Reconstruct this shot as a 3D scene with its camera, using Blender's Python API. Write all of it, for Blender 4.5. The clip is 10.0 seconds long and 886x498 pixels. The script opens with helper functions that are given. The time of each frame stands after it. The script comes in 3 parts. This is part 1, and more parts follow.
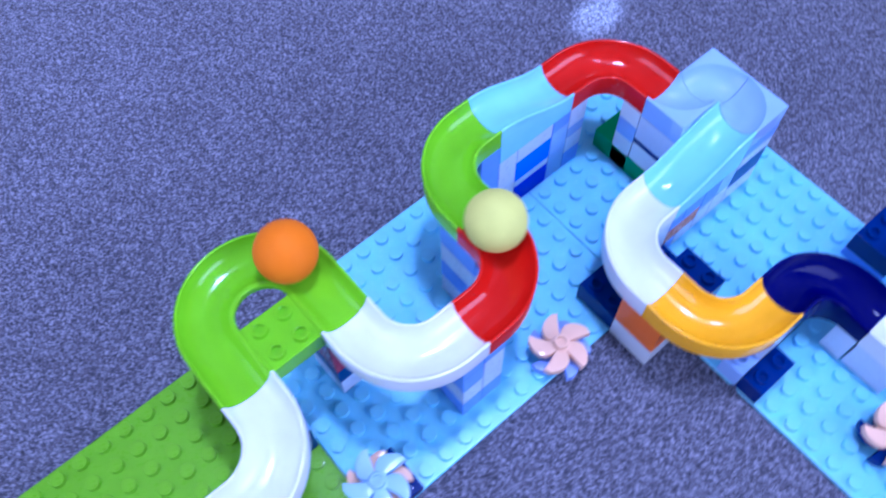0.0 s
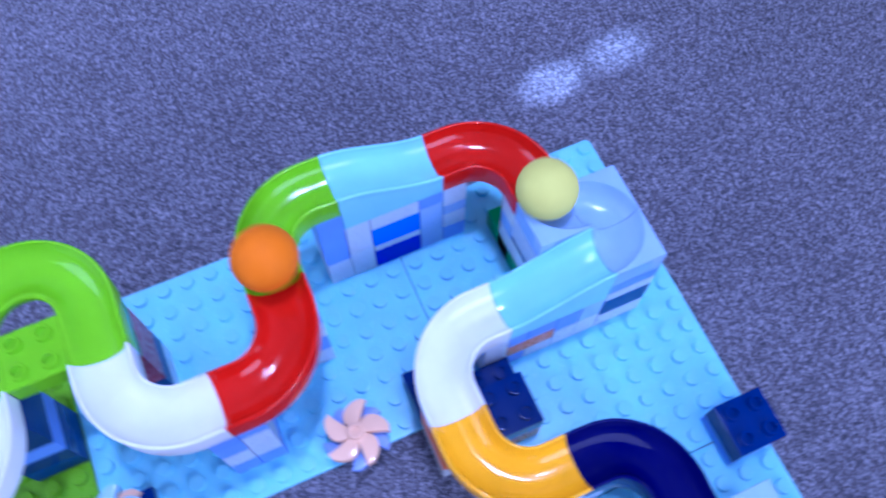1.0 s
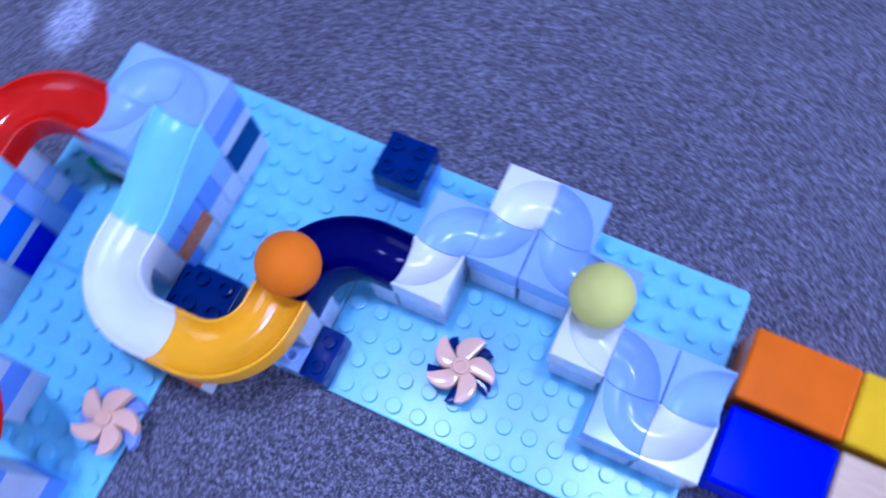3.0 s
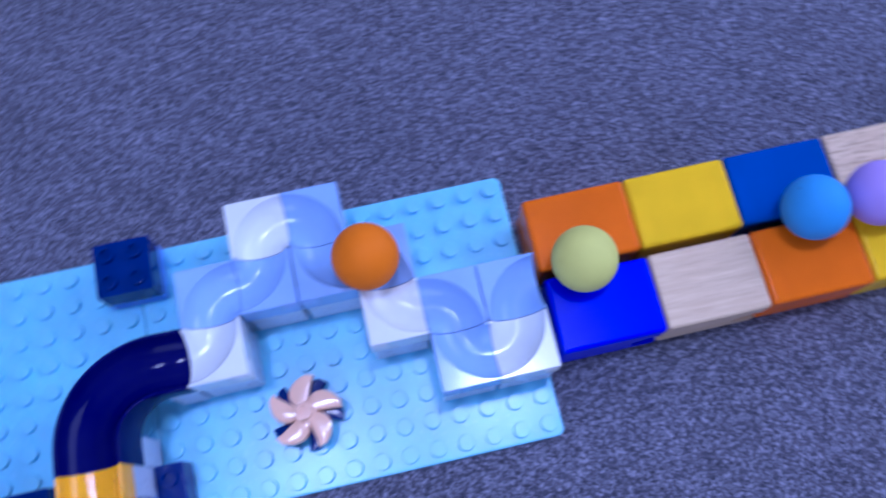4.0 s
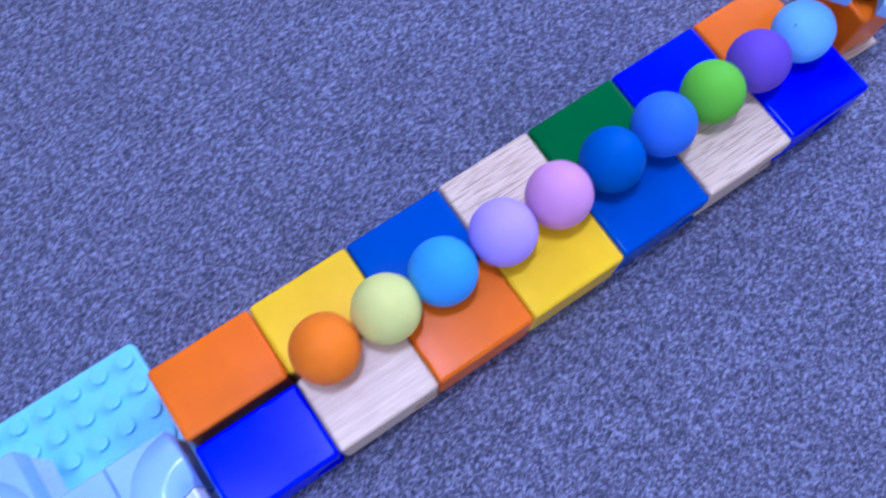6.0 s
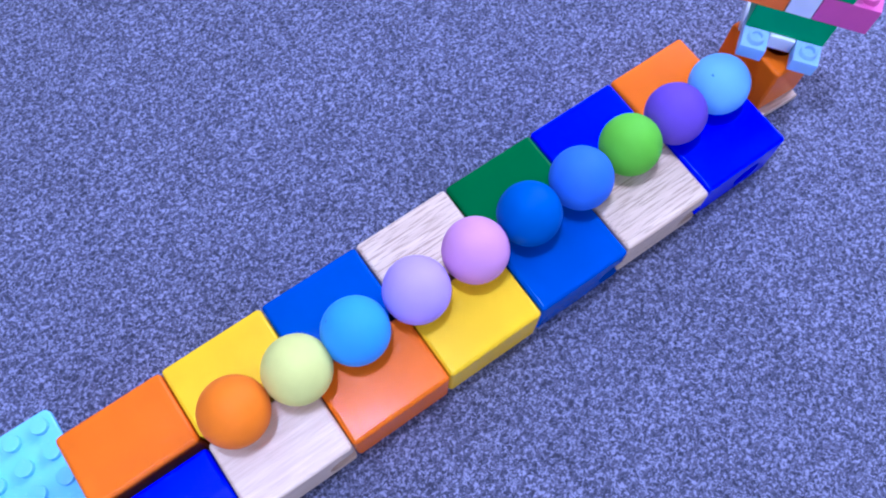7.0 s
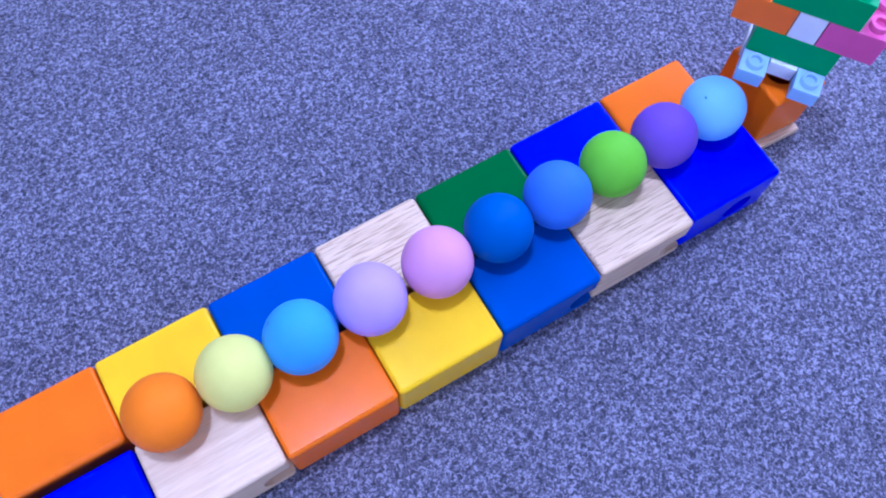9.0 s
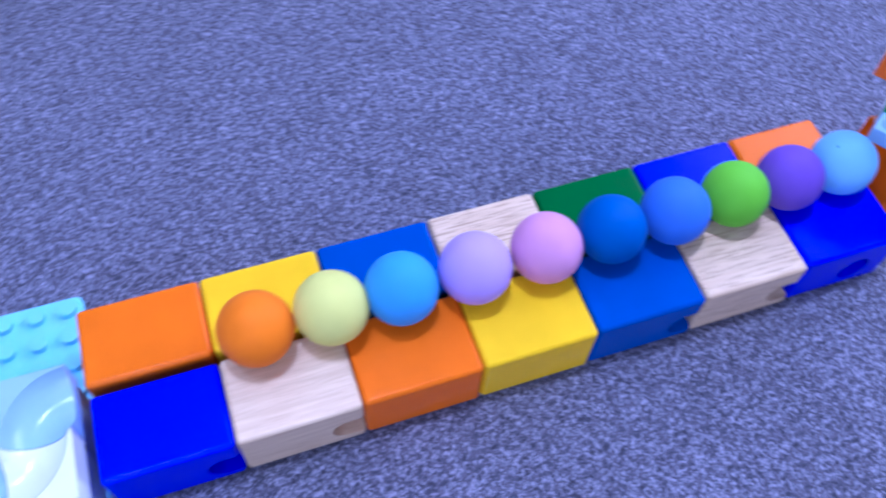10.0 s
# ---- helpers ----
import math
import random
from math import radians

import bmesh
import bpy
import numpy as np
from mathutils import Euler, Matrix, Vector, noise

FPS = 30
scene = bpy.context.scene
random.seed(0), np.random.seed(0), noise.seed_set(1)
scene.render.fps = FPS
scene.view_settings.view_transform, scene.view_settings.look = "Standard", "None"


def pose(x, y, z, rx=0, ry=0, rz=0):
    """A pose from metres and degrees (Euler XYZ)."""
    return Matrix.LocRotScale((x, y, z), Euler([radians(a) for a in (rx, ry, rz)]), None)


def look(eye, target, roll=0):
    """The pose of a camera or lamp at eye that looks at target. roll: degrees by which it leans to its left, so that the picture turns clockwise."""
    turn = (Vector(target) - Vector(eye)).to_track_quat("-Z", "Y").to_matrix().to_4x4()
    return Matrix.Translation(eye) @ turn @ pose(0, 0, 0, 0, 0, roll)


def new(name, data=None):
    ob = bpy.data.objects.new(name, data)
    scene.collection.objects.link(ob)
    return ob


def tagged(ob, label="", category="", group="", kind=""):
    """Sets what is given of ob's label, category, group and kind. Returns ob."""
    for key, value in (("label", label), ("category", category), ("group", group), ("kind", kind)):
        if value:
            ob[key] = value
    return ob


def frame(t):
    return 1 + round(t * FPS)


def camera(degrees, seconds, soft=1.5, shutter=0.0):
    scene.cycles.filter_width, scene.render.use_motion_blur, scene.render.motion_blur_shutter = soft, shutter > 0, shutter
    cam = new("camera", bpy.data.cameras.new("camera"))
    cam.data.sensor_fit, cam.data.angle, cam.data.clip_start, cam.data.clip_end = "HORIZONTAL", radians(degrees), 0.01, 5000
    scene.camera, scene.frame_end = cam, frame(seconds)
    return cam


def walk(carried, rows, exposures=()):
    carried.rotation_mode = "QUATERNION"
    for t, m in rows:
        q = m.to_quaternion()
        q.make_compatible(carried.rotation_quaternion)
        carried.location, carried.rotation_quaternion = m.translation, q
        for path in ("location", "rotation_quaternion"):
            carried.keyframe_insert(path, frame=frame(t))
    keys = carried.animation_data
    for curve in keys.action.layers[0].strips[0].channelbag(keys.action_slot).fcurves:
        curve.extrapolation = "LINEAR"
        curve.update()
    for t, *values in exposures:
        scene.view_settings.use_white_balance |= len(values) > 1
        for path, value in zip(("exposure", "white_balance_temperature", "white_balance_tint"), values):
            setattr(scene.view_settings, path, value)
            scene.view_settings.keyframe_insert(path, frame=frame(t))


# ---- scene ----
# Stud pitch of the toy plates, in metres.
S = 0.016
cam = camera(54.4, 10.0, soft=2.0, shutter=0.5)
# seconds, eye, Euler angles
ROWS = [
    (0, -0.2077, -0.2474, 0.5390, 27.10, 1.01, 49.41),
    (0.3, -0.1966, -0.1922, 0.5423, 26.90, 1.37, 53.78),
    (0.5, -0.2000, -0.1498, 0.5393, 25.86, 0.95, 56.74),
    (0.8, -0.1990, -0.0981, 0.5385, 24.56, 0.67, 62.64),
    (1, -0.1911, -0.0683, 0.5343, 24.30, -0.02, 66.06),
    (1.2, -0.1743, -0.0351, 0.5321, 24.06, 0.33, 67.32),
    (1.5, -0.1552, -0.0148, 0.5376, 22.87, 0.80, 67.16),
    (1.8, -0.1267, -0.0100, 0.5307, 23.29, 1.12, 67.04),
    (2, -0.1052, -0.0085, 0.5248, 22.56, 1.73, 65.66),
    (2.1, -0.0868, -0.0078, 0.5186, 22.82, 2.36, 63.89),
    (2.3, -0.0739, -0.0112, 0.5156, 22.33, 1.30, 58.03),
    (2.5, -0.0713, -0.0194, 0.5170, 21.50, 2.55, 48.76),
    (2.6, -0.0808, -0.0458, 0.5167, 21.73, 0.91, 42.87),
    (2.7, -0.0766, -0.0423, 0.5177, 20.56, 2.31, 38.41),
    (3.8, -0.0910, -0.0369, 0.4955, 17.44, 0.44, -7.17),
    (4, -0.0747, -0.0205, 0.5005, 16.35, 0.15, -12.83),
    (4.2, -0.0540, -0.0190, 0.4940, 16.75, -0.60, -17.25),
    (4.5, -0.0388, -0.0106, 0.4854, 16.97, -2.92, -23.65),
    (5, 0.0037, -0.0159, 0.4796, 17.76, -1.47, -29.99),
    (5.5, 0.0354, -0.0180, 0.4755, 17.43, -0.98, -33.31),
    (6, 0.0849, -0.0083, 0.4768, 17.04, -0.87, -34.27),
    (6.2, 0.1030, -0.0047, 0.4771, 17.12, -0.82, -34.98),
    (7.3, 0.1216, -0.0361, 0.4762, 21.46, -0.91, -35.32),
    (7.5, 0.1202, -0.0340, 0.4732, 21.52, -1.14, -34.64),
    (8, 0.1255, -0.0291, 0.4693, 21.75, -1.70, -33.36),
    (8.5, 0.1358, -0.0342, 0.4577, 22.00, -1.99, -32.10),
    (9, 0.1464, -0.0458, 0.4484, 22.53, -1.30, -30.68),
    (9.5, 0.1427, -0.0718, 0.4339, 26.29, -1.11, -26.43),
    (10, 0.1004, -0.1037, 0.4182, 31.11, -2.01, -18.56),
]
walk(cam, [(t, pose(x, y, z, rx, ry, rz)) for t, x, y, z, rx, ry, rz in ROWS],
     exposures=[(0.0, 0.11, 5160, 16), (1.0, -0.01, 5160, 16), (2.5, -0.08, 5160, 16), (3.8, -0.48, 5160, 16), (5.0, -0.50, 5160, 16), (6.0, 0.05, 5160, 16), (7.3, 0.32, 5160, 16), (9.0, 0.28, 5160, 16), (10.0, 0.23, 5160, 16)])

# ---- light ----
world = bpy.data.worlds.new("world")
scene.world = world
world.use_nodes = True
wbg = world.node_tree.nodes["Background"]
wbg.inputs["Color"].default_value = (0.75, 0.82, 1.0, 1)
wbg.inputs["Strength"].default_value = 0.6


def area_lamp(name, eye, target, size_x, size_y, watts, colour):
    lamp = bpy.data.lights.new(name, "AREA")
    lamp.shape, lamp.size, lamp.size_y, lamp.energy, lamp.color = "RECTANGLE", size_x, size_y, watts, colour
    ob = new(name, lamp)
    ob.matrix_world = look(eye, target)
    return ob


COOL = (0.64, 0.67, 1.0)
# two recessed ceiling lamps, whose beams overlap on the floor, and two added side fills
for lamp_x, lamp_y, aim_x, aim_y, watts in ((-0.42, 0.16, -0.85, -0.2, 4.7), (0.16, 0.29, 0.58, 0.1, 3.9)):
    lamp = area_lamp("ceiling_lamp_light", (lamp_x, lamp_y, 2.3), (aim_x, aim_y, 0), 0.17, 0.17, watts, COOL)
    lamp.data.spread = radians(56)
# soft fill from east and south, as from assumed windows out of view
area_lamp("side_fill_light", (2.12, 0.85, 1.45), (0.0, 0.05, 0.0), 1.7, 1.25, 60, COOL)
area_lamp("side_fill_light", (-0.65, -2.12, 1.45), (0.0, 0.05, 0.0), 1.3, 1.25, 26, COOL)
# added narrow spots that put two bright patches on the carpet, source unknown
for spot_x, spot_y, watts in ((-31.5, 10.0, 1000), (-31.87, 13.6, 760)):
    lamp = bpy.data.lights.new("floor_patch_light", "SPOT")
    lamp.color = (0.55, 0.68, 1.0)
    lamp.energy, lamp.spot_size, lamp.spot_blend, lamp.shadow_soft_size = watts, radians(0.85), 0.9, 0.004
    new("floor_patch_light", lamp).matrix_world = look((spot_x * S - 0.2, spot_y * S + 1.85, 1.5), (spot_x * S, spot_y * S, 0))


# ---- materials ----
def material(name):
    m = bpy.data.materials.new(name)
    m.use_nodes = True
    nt = m.node_tree
    return m, nt, nt.nodes["Principled BSDF"]


def add(nt, kind, **values):
    n = nt.nodes.new(kind)
    for k, v in values.items():
        n.inputs[k].default_value = v
    return n


def mix_colours(nt, fac, a, b):
    m = nt.nodes.new("ShaderNodeMix")
    m.data_type = "RGBA"
    m.inputs[6].default_value = (*a, 1)
    m.inputs[7].default_value = (*b, 1)
    nt.links.new(fac, m.inputs[0])
    return m.outputs[2]


def ramp(nt, fac, lo, hi):
    r = nt.nodes.new("ShaderNodeMapRange")
    r.inputs[1].default_value, r.inputs[2].default_value = lo, hi
    nt.links.new(fac, r.inputs[0])
    return r.outputs[0]


def coords(nt):
    return nt.nodes.new("ShaderNodeTexCoord").outputs["Object"]


def bump(nt, bsdf, height, strength, distance):
    b = add(nt, "ShaderNodeBump", Strength=strength, Distance=distance)
    nt.links.new(height, b.inputs["Height"])
    nt.links.new(b.outputs[0], bsdf.inputs["Normal"])


def plastic(name, colour, rough=0.2, sss=0.0, gloss=0.42):
    m, nt, b = material(name)
    co = coords(nt)
    big = add(nt, "ShaderNodeTexNoise", Scale=38.0, Detail=3.0)
    fine = add(nt, "ShaderNodeTexNoise", Scale=420.0, Detail=2.0)
    nt.links.new(co, big.inputs["Vector"])
    nt.links.new(co, fine.inputs["Vector"])
    dark = tuple(c * 0.93 for c in colour)
    light = tuple(min(1, c * 1.04 + 0.004) for c in colour)
    nt.links.new(mix_colours(nt, ramp(nt, big.outputs[0], 0.3, 0.7), dark, light), b.inputs["Base Color"])
    rr = nt.nodes.new("ShaderNodeMapRange")
    rr.inputs[3].default_value, rr.inputs[4].default_value = rough * 0.75, rough * 1.35
    nt.links.new(fine.outputs[0], rr.inputs[0])
    nt.links.new(rr.outputs[0], b.inputs["Roughness"])
    b.inputs["IOR"].default_value = 1.5
    b.inputs["Specular IOR Level"].default_value = gloss
    if sss:
        b.inputs["Subsurface Weight"].default_value = sss
        b.inputs["Subsurface Radius"].default_value = (0.006, 0.007, 0.008)
    bump(nt, b, big.outputs[0], 0.05, 0.002)
    return m


def rubber(name, colour):
    m, nt, b = material(name)
    co = coords(nt)
    big = add(nt, "ShaderNodeTexNoise", Scale=60.0, Detail=4.0)
    fine = add(nt, "ShaderNodeTexNoise", Scale=900.0, Detail=3.0)
    nt.links.new(co, big.inputs["Vector"])
    nt.links.new(co, fine.inputs["Vector"])
    nt.links.new(mix_colours(nt, ramp(nt, big.outputs[0], 0.3, 0.7), tuple(c * 0.92 for c in colour), colour), b.inputs["Base Color"])
    b.inputs["Roughness"].default_value = 0.62
    b.inputs["Specular IOR Level"].default_value = 0.16
    b.inputs["Sheen Weight"].default_value = 0.02
    b.inputs["Sheen Roughness"].default_value = 0.5
    bump(nt, b, fine.outputs[0], 0.12, 0.0006)
    return m


def painted_wood(name, colour):
    m, nt, b = material(name)
    co = coords(nt)
    mp = add(nt, "ShaderNodeMapping")
    mp.inputs["Scale"].default_value = (150, 700, 700)
    nt.links.new(co, mp.inputs["Vector"])
    grain = add(nt, "ShaderNodeTexNoise", Scale=1.0, Detail=4.0, Roughness=0.6)
    nt.links.new(mp.outputs[0], grain.inputs["Vector"])
    big = add(nt, "ShaderNodeTexNoise", Scale=30.0, Detail=3.0)
    nt.links.new(co, big.inputs["Vector"])
    nt.links.new(mix_colours(nt, ramp(nt, big.outputs[0], 0.3, 0.7), tuple(c * 0.88 for c in colour), colour), b.inputs["Base Color"])
    rr = nt.nodes.new("ShaderNodeMapRange")
    rr.inputs[3].default_value, rr.inputs[4].default_value = 0.15, 0.27
    nt.links.new(grain.outputs[0], rr.inputs[0])
    nt.links.new(rr.outputs[0], b.inputs["Roughness"])
    b.inputs["Specular IOR Level"].default_value = 0.1
    pores = ramp(nt, grain.outputs[0], 0.6, 0.72)
    bump(nt, b, pores, 0.12, 0.0004)
    return m


def bare_wood(name, least, most):
    m, nt, b = material(name)
    co = coords(nt)
    mp = add(nt, "ShaderNodeMapping")
    mp.inputs["Scale"].default_value = (22, 260, 260)
    nt.links.new(co, mp.inputs["Vector"])
    info = nt.nodes.new("ShaderNodeObjectInfo")
    shift = nt.nodes.new("ShaderNodeVectorMath")
    shift.operation = "SCALE"
    shift.inputs[0].default_value = (7, 13, 5)
    nt.links.new(info.outputs["Random"], shift.inputs["Scale"])
    nt.links.new(shift.outputs[0], mp.inputs["Location"])
    grain = add(nt, "ShaderNodeTexNoise", Scale=1.0, Detail=6.0, Roughness=0.65, Distortion=0.4)
    nt.links.new(mp.outputs[0], grain.inputs["Vector"])
    mp2 = add(nt, "ShaderNodeMapping")
    mp2.inputs["Scale"].default_value = (55, 900, 900)
    nt.links.new(co, mp2.inputs["Vector"])
    pores = add(nt, "ShaderNodeTexNoise", Scale=1.0, Detail=2.0)
    nt.links.new(mp2.outputs[0], pores.inputs["Vector"])
    base = mix_colours(nt, ramp(nt, grain.outputs[0], 0.3, 0.72), (0.60, 0.425, 0.26), (0.77, 0.60, 0.40))
    dark = nt.nodes.new("ShaderNodeMix")
    dark.data_type, dark.blend_type = "RGBA", "MULTIPLY"
    strength = nt.nodes.new("ShaderNodeMapRange")
    strength.inputs[3].default_value, strength.inputs[4].default_value = least, most
    nt.links.new(info.outputs["Random"], strength.inputs[0])
    nt.links.new(strength.outputs[0], dark.inputs[0])
    nt.links.new(base, dark.inputs[6])
    nt.links.new(mix_colours(nt, ramp(nt, pores.outputs[0], 0.34, 0.5), (0.38, 0.25, 0.16), (1, 1, 1)), dark.inputs[7])
    nt.links.new(dark.outputs[2], b.inputs["Base Color"])
    b.inputs["Roughness"].default_value = 0.45
    bump(nt, b, pores.outputs[0], 0.12, 0.0008)
    return m


def carpet_material():
    m, nt, b = material("carpet_pile")
    co = coords(nt)
    tuft = add(nt, "ShaderNodeTexVoronoi", Scale=520.0, Randomness=1.0)
    nt.links.new(co, tuft.inputs["Vector"])
    fleck = add(nt, "ShaderNodeTexNoise", Scale=520.0, Detail=1.5, Roughness=0.55, Distortion=0.9)
    nt.links.new(co, fleck.inputs["Vector"])
    cloud = add(nt, "ShaderNodeTexNoise", Scale=22.0, Detail=4.0)
    nt.links.new(co, cloud.inputs["Vector"])
    clump = add(nt, "ShaderNodeTexNoise", Scale=190.0, Detail=2.0, Roughness=0.6)
    nt.links.new(co, clump.inputs["Vector"])
    both = nt.nodes.new("ShaderNodeMath")
    both.operation = "MULTIPLY_ADD"
    both.inputs[1].default_value = 0.22
    nt.links.new(clump.outputs[0], both.inputs[0])
    nt.links.new(fleck.outputs[0], both.inputs[2])
    ground = mix_colours(nt, ramp(nt, both.outputs[0], 0.46, 0.60), CARPET_DARK, CARPET_MID)
    tips = nt.nodes.new("ShaderNodeMix")
    tips.data_type = "RGBA"
    tips.inputs[7].default_value = (*CARPET_LIGHT, 1)
    nt.links.new(ramp(nt, both.outputs[0], 0.62, 0.76), tips.inputs[0])
    nt.links.new(ground, tips.inputs[6])
    base = tips.outputs[2]
    tint = nt.nodes.new("ShaderNodeMix")
    tint.data_type, tint.blend_type = "RGBA", "MULTIPLY"
    tint.inputs[0].default_value = 1.0
    nt.links.new(base, tint.inputs[6])
    nt.links.new(mix_colours(nt, ramp(nt, cloud.outputs[0], 0.3, 0.7), (0.88, 0.87, 0.88), (1.05, 1.04, 1.05)), tint.inputs[7])
    nt.links.new(tint.outputs[2], b.inputs["Base Color"])
    b.inputs["Roughness"].default_value = 0.95
    b.inputs["Specular IOR Level"].default_value = 0.15
    b.inputs["Sheen Weight"].default_value = 0.2
    h = nt.nodes.new("ShaderNodeMath")
    h.operation = "SUBTRACT"
    nt.links.new(fleck.outputs[0], h.inputs[0])
    nt.links.new(tuft.outputs["Distance"], h.inputs[1])
    bump(nt, b, h.outputs[0], 0.6, 0.002)
    return m


def plaster(name, colour):
    m, nt, b = material(name)
    co = coords(nt)
    n = add(nt, "ShaderNodeTexNoise", Scale=9.0, Detail=5.0)
    nt.links.new(co, n.inputs["Vector"])
    nt.links.new(mix_colours(nt, ramp(nt, n.outputs[0], 0.3, 0.7), tuple(c * 0.95 for c in colour), colour), b.inputs["Base Color"])
    b.inputs["Roughness"].default_value = 0.8
    return m


CARPET_DARK, CARPET_MID, CARPET_LIGHT = (0.040, 0.042, 0.064), (0.104, 0.107, 0.153), (0.28, 0.287, 0.385)
CARPET = carpet_material()
WALL = plaster("wall_paint", (0.84, 0.83, 0.82))
AQUA = plastic("aqua_plastic", (0.26, 0.67, 0.89), 0.24, 0.6, 0.42)
LIME = plastic("lime_plastic", (0.20, 0.58, 0.006), 0.13, 0.0, 0.3)
LEAF = plastic("leaf_green_plastic", (0.16, 0.44, 0.008), 0.28)
WHITE = plastic("white_plastic", (0.74, 0.79, 0.81), 0.15)
RED = plastic("red_plastic", (0.61, 0.006, 0.002), 0.09, 0.0, 0.3)
YELLOW = plastic("amber_plastic", (0.96, 0.45, 0.004), 0.13, 0.0, 0.32)
NAVY = plastic("navy_plastic", (0.0005, 0.0005, 0.085), 0.05, 0.0, 0.07)
NAVY_BRICK = plastic("navy_brick_plastic", (0.0008, 0.02, 0.16), 0.12, 0.0, 0.14)
SKY = plastic("sky_plastic", (0.27, 0.665, 0.91), 0.12, 0.0, 0.4)
PERI = plastic("periwinkle_plastic", (0.31, 0.49, 0.86), 0.14, 0.25, 0.28)
PALE = plastic("pale_blue_plastic", (0.55, 0.65, 0.80), 0.28, 0.2, 0.22)
MIDBLUE = plastic("mid_blue_plastic", (0.17, 0.34, 0.86), 0.3, 0.0, 0.1)
BRIGHTBLUE = plastic("bright_blue_plastic", (0.006, 0.17, 0.9), 0.3, 0.0, 0.06)
DEEPBLUE = plastic("deep_blue_plastic", (0.003, 0.008, 0.62), 0.3, 0.0, 0.05)
TEAL = plastic("dark_teal_plastic", (0.004, 0.055, 0.21), 0.3, 0.0, 0.06)
BROWN = plastic("terracotta_plastic", (0.58, 0.16, 0.035), 0.26, 0.0, 0.2)
MAROON = plastic("plum_plastic", (0.38, 0.045, 0.09), 0.26, 0.0, 0.1)
GREEN = plastic("green_plastic", (0.005, 0.34, 0.10), 0.3, 0.0, 0.14)
ORANGEP = plastic("orange_plastic", (0.88, 0.17, 0.012), 0.3, 0.0, 0.18)
PINK = plastic("pink_plastic", (0.86, 0.54, 0.39), 0.1, 0.0, 0.22)
MAGENTA = plastic("magenta_plastic", (0.68, 0.10, 0.32), 0.3, 0.0, 0.16)
LIGHTBLUE = plastic("light_blue_plastic", (0.33, 0.55, 0.80), 0.18)
INDIGO = plastic("cornflower_plastic", (0.24, 0.36, 0.80), 0.26, 0.0, 0.2)
W_ORANGE = painted_wood("orange_paint", (0.87, 0.168, 0.004))
W_YELLOW = painted_wood("yellow_paint", (0.95, 0.58, 0.008))
W_BLUE = painted_wood("blue_paint", (0.001, 0.070, 0.37))
W_ULTRA = painted_wood("ultramarine_paint", (0.002, 0.006, 0.72))
W_GREEN = painted_wood("green_paint", (0.003, 0.13, 0.025))
W_BARE = bare_wood("bare_beech", 0.45, 0.7)
W_PLAIN = bare_wood("pale_beech", 0.05, 0.15)


# ---- mesh helpers ----
def part(name, bm, mat, parent=None, label="", smooth=False):
    bmesh.ops.recalc_face_normals(bm, faces=bm.faces)
    me = bpy.data.meshes.new(name)
    bm.to_mesh(me)
    bm.free()
    me.materials.append(mat)
    if smooth:
        for p in me.polygons:
            p.use_smooth = True
        me.set_sharp_from_angle(angle=radians(38))
    ob = new(name, me)
    if name in ("toy_brick", "wooden_block", "wooden_board"):
        even = ob.modifiers.new("even_faces", "WEIGHTED_NORMAL")
        even.keep_sharp = True
    if parent is not None:
        ob.parent = parent
    if label:
        ob["label"] = label
    return ob


def thing(name, m, label, category, group="", kind=""):
    ob = new(name)
    ob.empty_display_size = 0.01
    ob.matrix_world = m
    return tagged(ob, label, category, group, kind)


def box_bm(x0, y0, z0, x1, y1, z1, bevel=0.0, segments=2):
    bm = bmesh.new()
    bmesh.ops.create_cube(bm, size=1.0)
    bmesh.ops.scale(bm, vec=(x1 - x0, y1 - y0, z1 - z0), verts=bm.verts)
    bmesh.ops.translate(bm, vec=((x0 + x1) / 2, (y0 + y1) / 2, (z0 + z1) / 2), verts=bm.verts)
    if bevel:
        bmesh.ops.bevel(bm, geom=list(bm.edges), offset=bevel, segments=segments, profile=0.5, affect="EDGES")
    return bm


def lathe(bm, profile, n, cx=0.0, cy=0.0):
    """Turns a profile of (radius, height) about an upright axis; open ends are capped when the radius is not 0."""
    rings = []
    for r, z in profile:
        rings.append([bm.verts.new((cx + r * math.cos(2 * math.pi * k / n), cy + r * math.sin(2 * math.pi * k / n), z)) for k in range(n)])
    for a, b in zip(rings, rings[1:]):
        for k in range(n):
            bm.faces.new((a[k], a[(k + 1) % n], b[(k + 1) % n], b[k]))
    bm.faces.new(rings[-1])
    return rings


STUD_MESHES = {}


def add_studs(points, z, mat, parent, tube=False, n=18):
    """Round studs, 9.4 mm across and 3.8 mm high, with a rounded rim; tube: with a hollow middle. Each is a part on a shared mesh."""
    key = (mat.name, tube, n)
    for x, y in points:
        if key in STUD_MESHES:
            ob = new("stud", STUD_MESHES[key])
            ob.parent = parent
        else:
            prof = [(0.0047, -0.0004), (0.0047, 0.0035), (0.00455, 0.00375), (0.0043, 0.0038), (0.0040, 0.0038)]
            if tube:
                prof += [(0.0032, 0.0038), (0.0029, 0.0035), (0.0029, 0.0012)]
            bm = bmesh.new()
            lathe(bm, prof, n)
            ob = part("stud", bm, mat, parent, smooth=True)
            STUD_MESHES[key] = ob.data
        ob.location = (x, y, z)


